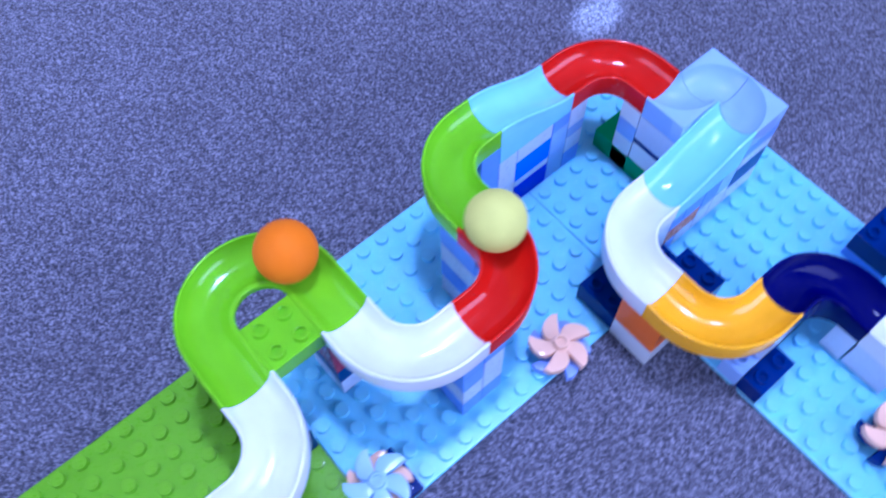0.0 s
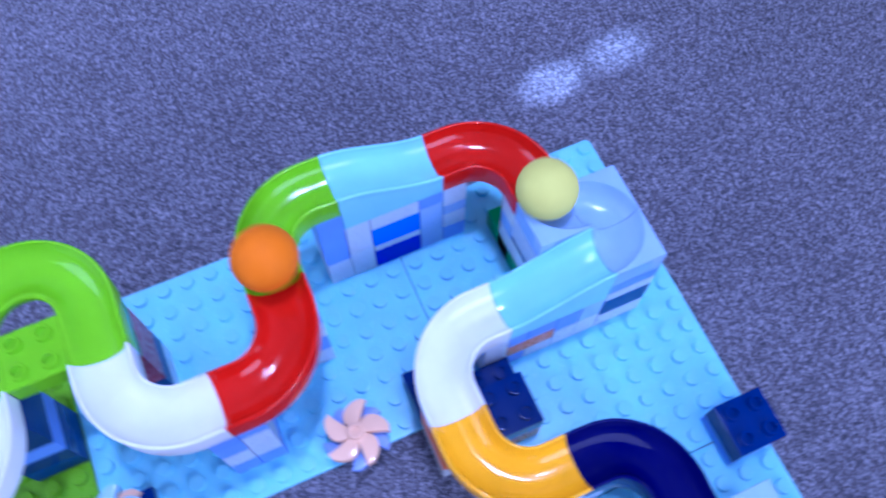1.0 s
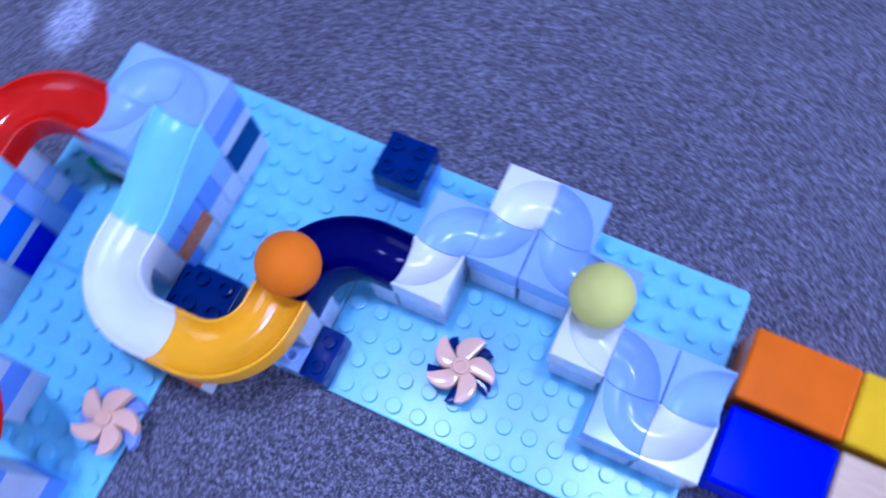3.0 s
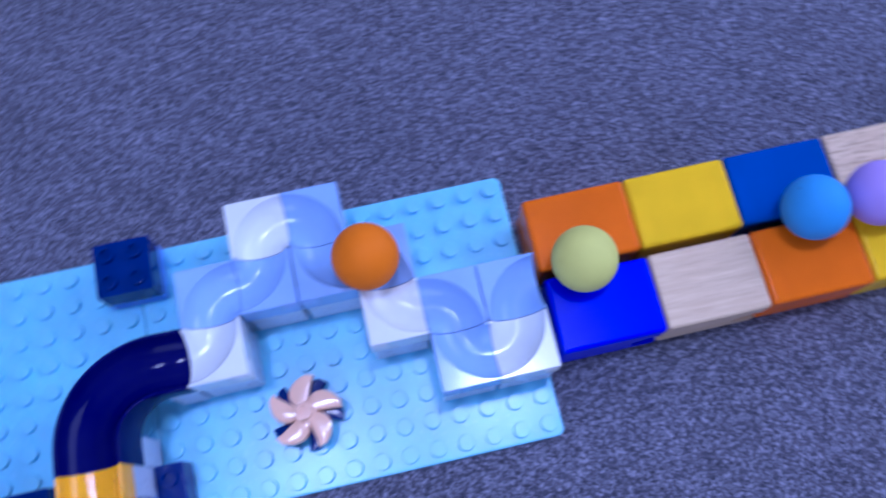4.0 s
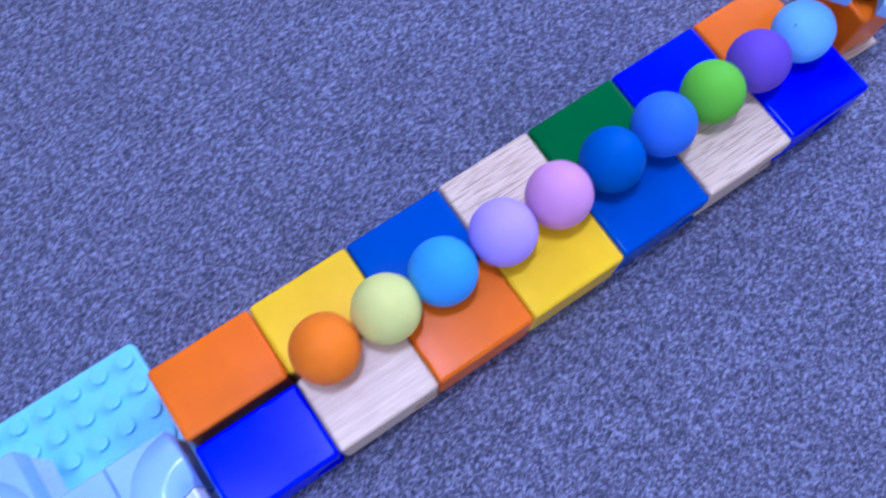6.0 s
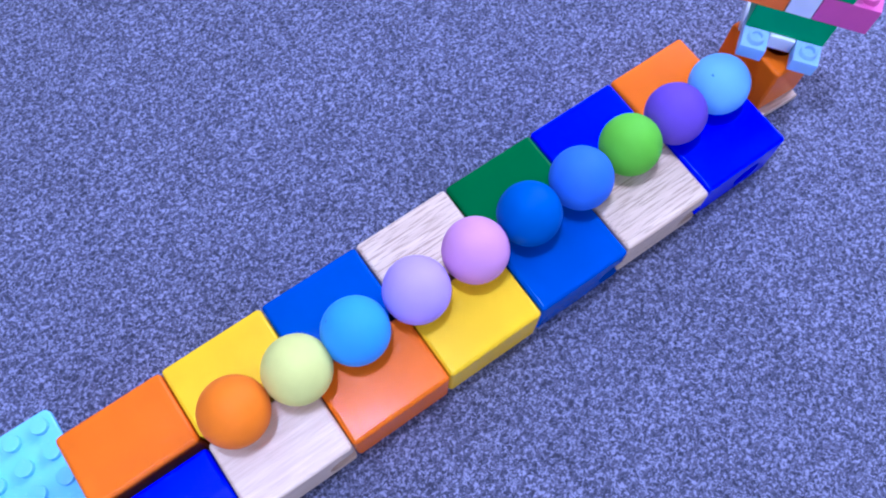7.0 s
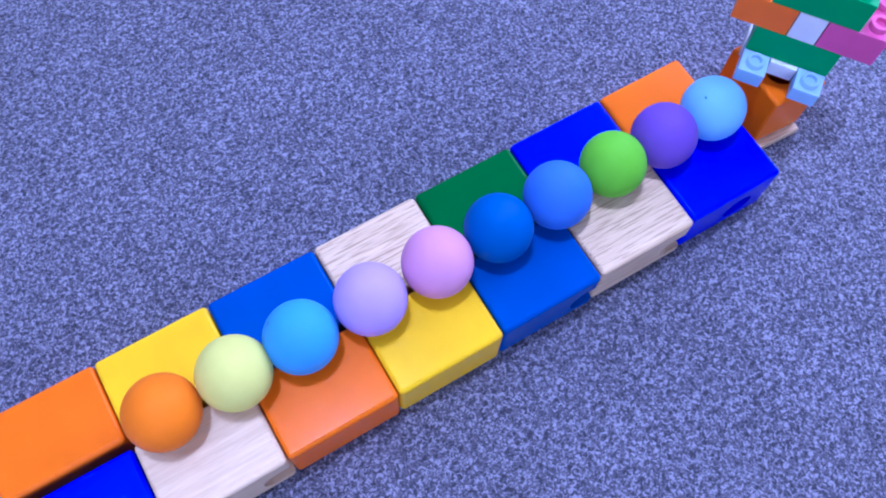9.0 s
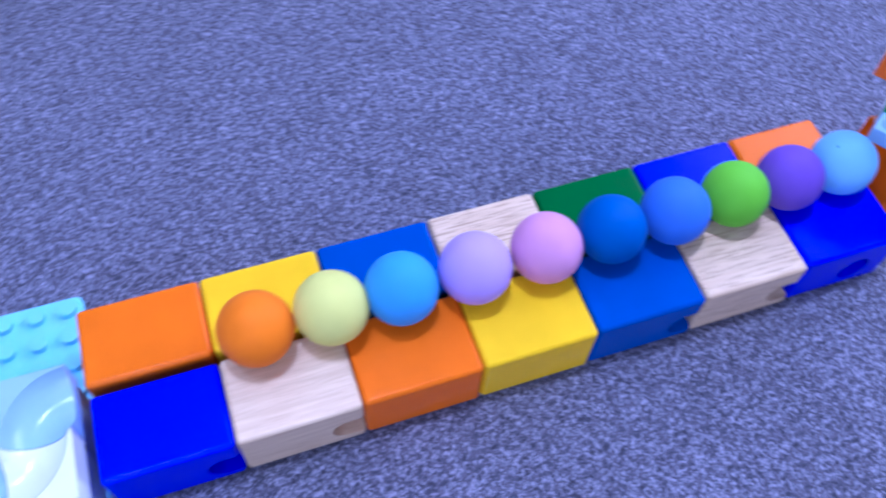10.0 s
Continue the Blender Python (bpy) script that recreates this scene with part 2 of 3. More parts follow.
# ---- setting ----
ZP = 0.0035
bm = bmesh.new()
bmesh.ops.create_grid(bm, x_segments=40, y_segments=40, size=2.2)
for v in bm.verts:
    v.co.z = 0.0004 * noise.noise(v.co * 6.0) - 0.0004
carpet = part("floor", bm, CARPET)
tagged(carpet, "grey speckled loop-pile carpet with a bluish cast", "carpet", kind="structure")
for nm, b in (("wall_north", (-2.3, 2.2, -0.01, 2.3, 2.3, 2.42)), ("wall_west", (-2.3, -2.2, -0.01, -2.2, 2.2, 2.42))):
    tagged(part(nm, box_bm(*b), WALL), "plain off-white painted wall", "wall", kind="structure")
# unseen walls with openings added where the side fills stand
EAST = ((2.2, -2.2, -0.01, 2.3, 0.0, 2.42), (2.2, 1.7, -0.01, 2.3, 2.2, 2.42), (2.2, 0.0, -0.01, 2.3, 1.7, 0.8), (2.2, 0.0, 2.1, 2.3, 1.7, 2.42))
SOUTH = ((-2.3, -2.3, -0.01, -1.3, -2.2, 2.42), (0.0, -2.3, -0.01, 2.3, -2.2, 2.42), (-1.3, -2.3, -0.01, 0.0, -2.2, 0.8), (-1.3, -2.3, 2.1, 0.0, -2.2, 2.42))
for nm, pieces in (("wall_east", EAST), ("wall_south", SOUTH)):
    bm = bmesh.new()
    for b in pieces:
        o = box_bm(*b)
        me = bpy.data.meshes.new("tmp")
        o.to_mesh(me)
        o.free()
        bm.from_mesh(me)
        bpy.data.meshes.remove(me)
    tagged(part(nm, bm, WALL), "plain off-white painted wall, unseen, with an opening added behind a fill light", "wall", kind="structure")
tagged(part("ceiling", box_bm(-2.3, -2.3, 2.42, 2.3, 2.3, 2.5), WALL), "plain white ceiling", "ceiling", kind="structure")


# ---- plates ----
def plate(x0, y0, x1, y1, mat, label):
    g = thing("building_plate", pose(0, 0, 0), label, "building plate", "plates under the ball run")
    e = 0.0003
    bm = bmesh.new()
    pts, r = [], 0.004
    for cx, cy, a in ((x1 * S - e - r, y1 * S - e - r, 0), (x0 * S + e + r, y1 * S - e - r, 90), (x0 * S + e + r, y0 * S + e + r, 180), (x1 * S - e - r, y0 * S + e + r, 270)):
        for k in range(5):
            t = radians(a + 22.5 * k)
            pts.append((cx + r * math.cos(t), cy + r * math.sin(t)))
    cxm, cym = (x0 + x1) / 2 * S, (y0 + y1) / 2 * S
    rings = []
    for z, inset in ((0.0002, 0.0), (ZP - 0.0006, 0.0), (ZP - 0.0001, 0.0004), (ZP, 0.0009), (ZP, 0.0013)):
        rings.append([bm.verts.new((x - inset * (1 if x > cxm else -1), y - inset * (1 if y > cym else -1), z)) for x, y in pts])
    n = len(pts)
    for a, b in zip(rings, rings[1:]):
        for k in range(n):
            bm.faces.new((a[k], a[(k + 1) % n], b[(k + 1) % n], b[k]))
    bm.faces.new(rings[-1])
    bm.faces.new(rings[0])
    part("base", bm, mat, g, smooth=True)
    pts = [((x + 0.5) * S, (y + 0.5) * S) for x in range(x0, x1) for y in range(y0, y1)]
    add_studs(pts, ZP, mat, g)
    return g


plate(-14, 0, 0, 10, AQUA, "aqua blue plastic building plate with round studs on the carpet")
plate(-28, 0, -14, 10, AQUA, "aqua blue plastic building plate at the bend of the ball run")
plate(-29, -14, -19, 0, AQUA, "aqua blue plastic building plate under the first bends")
plate(-29, -28, -19, -14, LEAF, "leaf green plastic building plate with round studs")

# ---- tracks ----
RIM = (0.1099, 0.0907, 0.0715, 0.0523)
HALF, LIP, DEPTH, SKIRT = 0.0158, 0.0144, 0.0112, 0.0172


def channel(n=10):
    """Points of the trough from lip to lip, across and up."""
    rad = (LIP * LIP + DEPTH * DEPTH) / (2 * DEPTH)
    top = math.asin(LIP / rad)
    return [(rad * math.sin(-top + 2 * top * k / n), rad - DEPTH - rad * math.cos(-top + 2 * top * k / n)) for k in range(n + 1)]


def rim(stations, side, mat, parent):
    """The rounded bead along one upper edge of a track."""
    bm = bmesh.new()
    mid, rings = (HALF + LIP) / 2 + 0.0001, []
    for x, y, h, z in stations:
        nx, ny = math.sin(h), -math.cos(h)
        ring = []
        for k in range(9):
            t = math.pi * k / 8
            a, b = side * mid + 0.00105 * math.cos(t), -0.0005 + 0.0011 * math.sin(t)
            ring.append(bm.verts.new((x + nx * a, y + ny * a, z + b)))
        rings.append(ring)
    for a, b in zip(rings, rings[1:]):
        for k in range(8):
            bm.faces.new((a[k], a[k + 1], b[k + 1], b[k]))
    bm.faces.new(rings[0])
    bm.faces.new(rings[-1])
    part("rim", bm, mat, parent, smooth=True)


def sweep(stations, mat, name, label, flat_bottom=None, drop=None):
    """A trough along stations of (x, y, heading, rim height): walls, lips, trough and a hollow underside; drop: how far its inner side is cut down."""
    bm = bmesh.new()
    loops = []
    inner = [(a * 0.95, b - 0.0022 * (1 + b / DEPTH)) for a, b in channel()]
    for x, y, h, z in stations:
        low = -SKIRT if flat_bottom is None else flat_bottom - z
        sec = [(-HALF, low), (-HALF, -0.0009), (-HALF + 0.0004, -0.0001), (-LIP - 0.0004, 0.0)] + inner + [(LIP + 0.0004, 0.0), (HALF - 0.0004, -0.0001), (HALF, -0.0009), (HALF, low), (HALF - 0.002, low)]
        under = [(a * 0.98, max(b - 0.0022, low + 0.0002)) for a, b in reversed(inner[1:-1])]
        sec += [(HALF - 0.002, -0.004)] + under + [(-HALF + 0.002, -0.004), (-HALF + 0.002, low)]
        if drop is not None:
            k = len(inner) + 4
            sec = [(a, min(b, -drop)) if a > 0 else (a, b) for a, b in sec[:k]] + [(HALF - 0.0006, -drop), (HALF - 0.0002, -drop - 0.0001), (HALF, -drop - 0.0004), (HALF, -drop - 0.003), (HALF - 0.0015, -drop - 0.003), (HALF - 0.002, -DEPTH - 0.002)] + [(a, b - 0.0022 if a < 0 else min(b, -drop) - 0.0035) for a, b in reversed(inner[1:-1])] + sec[-2:]
        nx, ny = math.sin(h), -math.cos(h)
        loops.append([bm.verts.new((x + nx * a, y + ny * a, z + b)) for a, b in sec])
    n = len(loops[0])
    for a, b in zip(loops, loops[1:]):
        for k in range(n):
            bm.faces.new((a[k], a[(k + 1) % n], b[(k + 1) % n], b[k]))
    bm.faces.new(loops[0])
    bm.faces.new(loops[-1])
    ob = part(name, bm, mat, smooth=True)
    for side in (-1, 1):
        if side < 0 or drop is None:
            rim(stations, side, mat, ob)
    return tagged(ob, label, "ball track", "pieces of the ball run")


def ease(u):
    return u * u * (3 - 2 * u)


def bend_point(cx, cy, r, a0, a1, u):
    """Place and heading at share u of a bend; a quarter bend of radius 3 is straight for 0.8 studs at both ends."""
    turn = 1 if a1 > a0 else -1
    if r != 3:
        a = radians(a0 + (a1 - a0) * u)
        return cx + r * math.cos(a), cy + r * math.sin(a), a + turn * math.pi / 2
    d = 0.8
    rr = r - d
    length = 2 * d + rr * math.pi / 2
    w = u * length
    e0, e1 = (Vector((math.cos(radians(a)), math.sin(radians(a)))) for a in (a0, a1))
    c = Vector((cx, cy))
    a = radians(a0)
    if w < d:
        p = c + r * e0 + w * e1
    elif w > length - d:
        p = c + r * e1 + (length - w) * e0
        a = radians(a1)
    else:
        t = (w - d) / rr
        p = c + d * (e0 + e1) + rr * (math.cos(t) * e0 + math.sin(t) * e1)
        a = radians(a0) + turn * t
    return p.x, p.y, a + turn * math.pi / 2


def arc_stations(cx, cy, r, a0, a1, z0, z1, n=22):
    out = []
    for k in range(n + 1):
        u = 0.0012 + 0.9976 * k / n
        x, y, h = bend_point(cx, cy, r, a0, a1, u)
        out.append((S * x, S * y, h, z0 + (z1 - z0) * ease(u)))
    return out


def line_stations(x0, y0, x1, y1, z0, z1, n=16):
    h = math.atan2(y1 - y0, x1 - x0)
    g = 0.00025
    return [(S * (x0 + (x1 - x0) * k / n) + g * math.cos(h) * (1 - 2 * k / n), S * (y0 + (y1 - y0) * k / n) + g * math.sin(h) * (1 - 2 * k / n), h, z0 + (z1 - z0) * ease(k / n)) for k in range(n + 1)]


A, B, C, D = RIM
sweep(arc_stations(-24, -18, 3, 0, 90, A, A), WHITE, "track_curve", "white glossy plastic track curve over the green plate")
sweep(arc_stations(-24, -8, 3, 270, 360, A, A), WHITE, "track_curve", "white glossy plastic track curve after the green loop")
sweep(arc_stations(-24, -8, 3, 0, 90, A, A), RED, "track_curve", "red glossy plastic track curve on pale brick towers")
sweep(arc_stations(-24, -2, 3, 270, 180, A, A), LIME, "track_curve", "lime green plastic track curve above the aqua plate")
sweep(line_stations(-27, -2, -27, 2, A, B), SKY, "track_ramp", "sky blue plastic track ramp leading down to the red curve", flat_bottom=B - SKIRT)
sweep(arc_stations(-24, 2, 3, 180, 90, B, B), RED, "track_curve", "red glossy plastic track curve at the plate corner")
sweep(line_stations(-21, 6, -21, 2, B, C), SKY, "track_ramp", "sky blue plastic track ramp leading down to the white curve", flat_bottom=C - SKIRT)
sweep(arc_stations(-18, 2, 3, 180, 270, C, C), WHITE, "track_curve", "white glossy plastic track curve above the inner corner")
sweep(arc_stations(-18, 2, 3, 270, 360, C, C), YELLOW, "track_curve", "amber yellow plastic track curve beside the navy one")
sweep(arc_stations(-12, 2, 3, 180, 90, C, D, 24), NAVY, "track_curve", "navy blue glossy track curve falling to the tiles", flat_bottom=D - SKIRT)

# the green turn-round piece with a studded deck
DROP = 0.0042
loop = sweep(line_stations(-24, -15, -26, -15, A, A, 4)[:-1] + arc_stations(-26, -13, 2, 270, 90, A, A, 32) + line_stations(-26, -11, -24, -11, A, A, 4)[1:], LIME,
             "track_loop", "lime green plastic turn-round track with studded deck", drop=DROP)
deck = part("deck", box_bm(-26 * S, -14 * S - 0.0001, A - 0.0192, -24 * S - 0.0004, -12 * S + 0.0001, A - DROP, 0.0003), LIME, loop)
add_studs([(x * S, y * S) for x in (-25.5, -24.5) for y in (-13.5, -12.5)], A - DROP, LIME, deck, True, 24)


# ---- tiles with a quarter-round trough ----
def tile(x0, y0, corner, z, mat, label):
    """A tile of two by two studs; corner: which corner (0..3, anticlockwise from low x, low y) the trough turns about."""
    bm = bmesh.new()
    inner = channel(18)
    radii = [0.0004, 0.0011] + [S + a for a, _ in inner] + [S + LIP + 0.0005]
    heights = [0, 0] + [b for _, b in inner] + [0]
    cols = []
    e = 0.0002
    angles = [90 * k / 36 for k in range(37)]
    for ang in angles:
        t = radians(ang)
        edge = (2 * S - e) / max(math.cos(t), math.sin(t))
        col = [bm.verts.new((r * math.cos(t), r * math.sin(t), h)) for r, h in zip(radii, heights)]
        col.append(bm.verts.new(((edge - 0.0005) * math.cos(t), (edge - 0.0005) * math.sin(t), 0)))
        col.append(bm.verts.new((edge * math.cos(t), edge * math.sin(t), -0.0005)))
        col.append(bm.verts.new((edge * math.cos(t), edge * math.sin(t), -0.0192)))
        cols.append(col)
    n = len(cols[0])
    for a, b in zip(cols, cols[1:]):
        for k in range(n - 1):
            bm.faces.new((a[k], a[k + 1], b[k + 1], b[k]))
    # the two sides where the ball enters and leaves, and the pivot corner
    for col in (cols[0], cols[-1]):
        low = bm.verts.new((col[0].co.x, col[0].co.y, -0.0192))
        bm.faces.new(col + [low])
    bmesh.ops.remove_doubles(bm, verts=bm.verts, dist=0.00001)
    bmesh.ops.holes_fill(bm, edges=bm.edges, sides=60)
    bmesh.ops.transform(bm, matrix=Matrix.Translation((S, S, 0)) @ Matrix.Diagonal((0.986, 0.986, 1, 1)) @ Matrix.Translation((-S, -S, 0)), verts=bm.verts)
    turn = Matrix.Rotation(corner * math.pi / 2, 4, "Z")
    off = ((0, 0), (2, 0), (2, 2), (0, 2))[corner]
    bmesh.ops.transform(bm, matrix=Matrix.Translation(((x0 + off[0]) * S, (y0 + off[1]) * S, z)) @ turn, verts=bm.verts)
    ob = part("track_tile", bm, mat, smooth=True)
    return tagged(ob, label, "track tile", "track tiles")


LT = "translucent periwinkle track tile with a quarter-round trough"
LW = "white plastic track tile with a quarter-round trough"
TILES = [(-24, 4, 3, B, 0), (-24, 6, 1, B, 0), (-22, 6, 0, B, 0),
         (-12, 4, 3, D, 1), (-12, 6, 1, D, 0), (-10, 6, 3, D, 0), (-10, 8, 1, D, 1), (-8, 8, 0, D, 0), (-8, 6, 2, D, 0), (-6, 6, 0, D, 0),
         (-6, 4, 2, D, 1), (-4, 4, 0, D, 0), (-4, 2, 2, D, 0), (-2, 2, 3, D, 1), (-2, 4, 1, D, 0)]
for x0, y0, corner, z, white in TILES:
    tile(x0, y0, corner, z, WHITE if white else PERI, LW if white else LT)


# ---- bricks ----
def brick(x0, y0, x1, y1, z0, z1, mat, label, studs=False, tube=True, group="support bricks"):
    e = 0.0002
    ob = part("toy_brick", box_bm(x0 * S + e, y0 * S + e, z0, x1 * S - e, y1 * S - e, z1 - 0.00015, 0.0005, 2), mat, smooth=True)
    if studs:
        nx, ny = max(1, round(x1 - x0)), max(1, round(y1 - y0))
        pts = [((x0 + (i + 0.5) * (x1 - x0) / nx) * S, (y0 + (j + 0.5) * (y1 - y0) / ny) * S) for i in range(nx) for j in range(ny)]
        add_studs(pts, z1 - 0.0002, mat, ob, tube, 24)
    return tagged(ob, label, "toy brick", group)


H = 0.0192
L1, L2, L3, L4 = ZP + H, ZP + 2 * H, ZP + 3 * H, ZP + 4 * H
TA, TB, TC, TD = (r - SKIRT for r in RIM)


def stack(x0, y0, x1, y1, top, mats, word):
    """A tower of bricks of equal share from the plate to top."""
    n = len(mats)
    for k, (m, colour) in enumerate(mats):
        brick(x0, y0, x1, y1, ZP + (top - ZP) * k / n, ZP + (top - ZP) * (k + 1) / n, m, colour + " plastic brick in " + word)


P, M, W, I = (PALE, "pale blue"), (MIDBLUE, "mid blue"), (WHITE, "white"), (PERI, "periwinkle")
# under the first ramp
w = "the ramp wall"


def courses(x0, y0, x1, y1, levels, mats, word):
    """Bricks between given heights, in millimetres."""
    for (a, b), (m, colour) in zip(zip(levels, levels[1:]), mats):
        brick(x0, y0, x1, y1, a / 1000, b / 1000, m, colour + " plastic brick in " + word)


courses(-28, -3, -26, -2, (3.5, 32, 92.7), [P, M], w)
courses(-28, -2, -26, -1, (3.5, 38, 73.5), [P, P], w)
courses(-28, -1, -26, 1, (3.5, 27, 34, 58, 73.5), [(DEEPBLUE, "deep blue"), P, (BRIGHTBLUE, "bright blue"), P], w)
courses(-28, 1, -26, 2, (3.5, 34, 60, 73.5), [I, I, M], w)
courses(-28, 2, -26, 3, (3.5, 22, 40, 52, 73.5), [M, P, I, P], w)
# under the red curve and the upper tiles
w = "the corner wall"
brick(-26, 4, -23, 6, ZP, L1, GREEN, "dark green plastic brick at the corner wall foot")
brick(-23, 4, -22, 6, ZP, L1, NAVY_BRICK, "navy plastic brick at the foot of the corner wall")
stack(-25, 4, -24, 6, TB, [W, W, I, W], w)
brick(-24, 4, -22, 6, L1, L2, WHITE, "white plastic brick under the upper tiles")
brick(-24, 4, -22, 6, L2, L2 + 0.005, NAVY_BRICK, "thin navy plastic plate under the upper tiles")
brick(-24, 4, -22, 6, L2 + 0.005, B - H, PALE, "pale blue plastic brick under the upper tiles")
brick(-24, 6, -20, 8, ZP, L1, PALE, "pale blue long plastic brick under the upper tiles")
brick(-24, 6, -20, 8, L1, 0.047, TEAL, "dark teal long plastic brick under the upper tiles")
brick(-24, 6, -20, 8, 0.047, 0.0585, PALE, "pale blue flat plastic brick on a dark teal one")
brick(-24, 6, -20, 8, 0.0585, B - H, MIDBLUE, "mid blue long plastic brick under the upper tiles")
# under the second ramp
w = "the low ramp wall"
courses(-22, 2, -20, 2.8, (3.5, 20), [M], w)
courses(-22, 2.8, -20, 4, (3.5, 20), [P], w)
courses(-22, 2, -20, 4, (20, 37), [(BROWN, "terracotta")], w)
courses(-22, 2, -20, 2.8, (37, 54.3), [M], w)
courses(-22, 2.8, -20, 4, (37, 54.3), [M], w)
stack(-22, 4, -20, 5, TC, [P, M], w)
stack(-22, 5, -20, 6, TC, [P, I], w)
stack(-22, 1, -20, 2, TC, [P, P], w)
# around the white and amber curves
brick(-21, -2, -19, 0, ZP, L1, NAVY_BRICK, "navy plastic brick under the white curve", True)
brick(-20, 0, -19, 2, ZP, L1, NAVY_BRICK, "navy plastic brick standing under the white curve", True)
brick(-19, 0, -17, 2, ZP, L1, BROWN, "terracotta plastic brick below a navy one")
brick(-19, 0, -17, 2, L1, L2, NAVY_BRICK, "navy plastic brick with four hollow studs on a terracotta one", True)
brick(-19, -2, -17, 0, ZP - 0.0033, L1, WHITE, "white plastic brick standing on the carpet")
brick(-19, -2, -17, 0, L1, TC, ORANGEP, "orange plastic brick on a white one under the curve joint")
brick(-14, 0, -13, 2, ZP, L1, NAVY_BRICK, "navy narrow plastic brick with two studs", True)
brick(-15, 0, -14, 2, ZP, L1, PERI, "periwinkle narrow plastic brick with two studs", True)
brick(-16, 1, -14, 2, L1 + 0.0002, TC, PALE, "pale blue plastic brick under the amber and navy joint")
brick(-16, 2, -14, 3, ZP, TD, PALE, "pale blue plastic brick under the navy curve")
brick(-13, 4, -12, 6, ZP, TD, PALE, "pale blue plastic brick under the low end of the navy curve")
# the lone navy brick at the plate edge
brick(-15, 8, -13, 10, ZP, ZP + 0.0096, MIDBLUE, "mid blue flat plastic brick under a navy one", False, group="edge bricks")
brick(-15, 8, -13, 10, ZP + 0.0096, 0.0318, NAVY_BRICK, "navy plastic brick with four hollow studs at the plate edge", True, group="edge bricks")
# under the low tiles
for x0, y0, corner, z, white in TILES[3:]:
    inset = 0.06
    brick(x0 + inset, y0 + inset, x0 + 2 - inset, y0 + 2 - inset, ZP, D - H, PALE, "pale blue plastic brick under a track tile", group="bricks under tiles")
# towers under the first bends
stack(-22, -9, -20.2, -8, TA, [M, P, M, M], "the striped tower")
stack(-22, -8, -20.2, -7, TA, [M, P, P, M], "the striped tower")
stack(-25, -6, -23, -4, TA, [P, M, P, M], "the striped tower")
courses(-26, -12, -24, -10, (3.5, 24, 42, 86, 92.7), [P, (TEAL, "dark teal"), (MAROON, "plum"), (GREEN, "dark green")], "the tower under the loop")
stack(-25, -16, -23, -14, TA, [(TEAL, "dark teal"), (NAVY_BRICK, "navy"), M, (NAVY_BRICK, "navy"), (NAVY_BRICK, "navy")], "the tower under the loop")
brick(-21, -14, -19, -12, ZP, ZP + 0.0096, NAVY_BRICK, "navy flat plastic plate below a toy flower", True, group="edge bricks")


# ---- flowers ----
def petal_bm(thick):
    """One swept petal with a flat top and eased edges, as on a toy pinwheel flower."""
    bm = bmesh.new()
    n, rows = 16, []
    for i in range(n + 1):
        u = i / n
        r = 0.0035 + 0.0168 * u
        wd = 0.0056 * math.sin(math.pi * min(1, 0.09 + 0.84 * u ** 1.1)) ** 0.72 + 0.0003
        sw = -0.5 * u * u
        c, t = math.cos(sw), math.sin(sw)
        row = []
        for side, z in ((1, 0.0), (1, thick - 0.0006), (0.93, thick - 0.0001), (0.8, thick), (0.0, thick + 0.0003), (-0.8, thick), (-0.93, thick - 0.0001), (-1, thick - 0.0006), (-1, 0.0)):
            row.append(bm.verts.new((r * c - side * wd * t, r * t + side * wd * c, z)))
        rows.append(row)
    m = len(rows[0])
    for a, b in zip(rows, rows[1:]):
        for k in range(m):
            bm.faces.new((a[k], b[k], b[(k + 1) % m], a[(k + 1) % m]))
    bm.faces.new(rows[0])
    bm.faces.new(rows[-1])
    return bm


def flower(x, y, z, turn, mat, label):
    bm = bmesh.new()
    lathe(bm, [(0.0062, 0.0), (0.0062, 0.0058), (0.0055, 0.0064), (0.0047, 0.0064), (0.0047, 0.0098), (0.0043, 0.0102), (0.003, 0.0102), (0.003, 0.0085)], 24)
    ob = part("toy_flower", bm, mat, smooth=True)
    ob.matrix_world = pose(x * S, y * S, z, 0, 0, turn)
    first = None
    for k in range(5):
        if first is None:
            petal = part("petal", petal_bm(0.0058), mat, ob, smooth=True)
            first = petal.data
        else:
            petal = new("petal", first)
            petal.parent = ob
        petal.rotation_euler = (0, 0, 2 * math.pi * k / 5)
    return tagged(ob, label, "toy flower", "toy flowers")


flower(-19.6, -4.4, 0.0085, 5, INDIGO, "cornflower blue plastic flower below a pink one")
flower(-19.6, -4.4, 0.0185, 32, PINK, "pink glossy plastic flower stacked on a blue one")
flower(-8.7, 2.65, 0.0085, 83, NAVY_BRICK, "navy plastic flower below a pink one")
flower(-8.7, 2.65, 0.0185, 30, PINK, "pink glossy plastic flower stacked on a navy one")
flower(-20.0, -13.3, 0.0175, 20, PINK, "pink plastic flower below a light blue one")
flower(-20.0, -13.3, 0.0275, 50, LIGHTBLUE, "light blue glossy plastic flower stacked on a pink one")


# ---- wooden blocks ----
BT = 0.0376


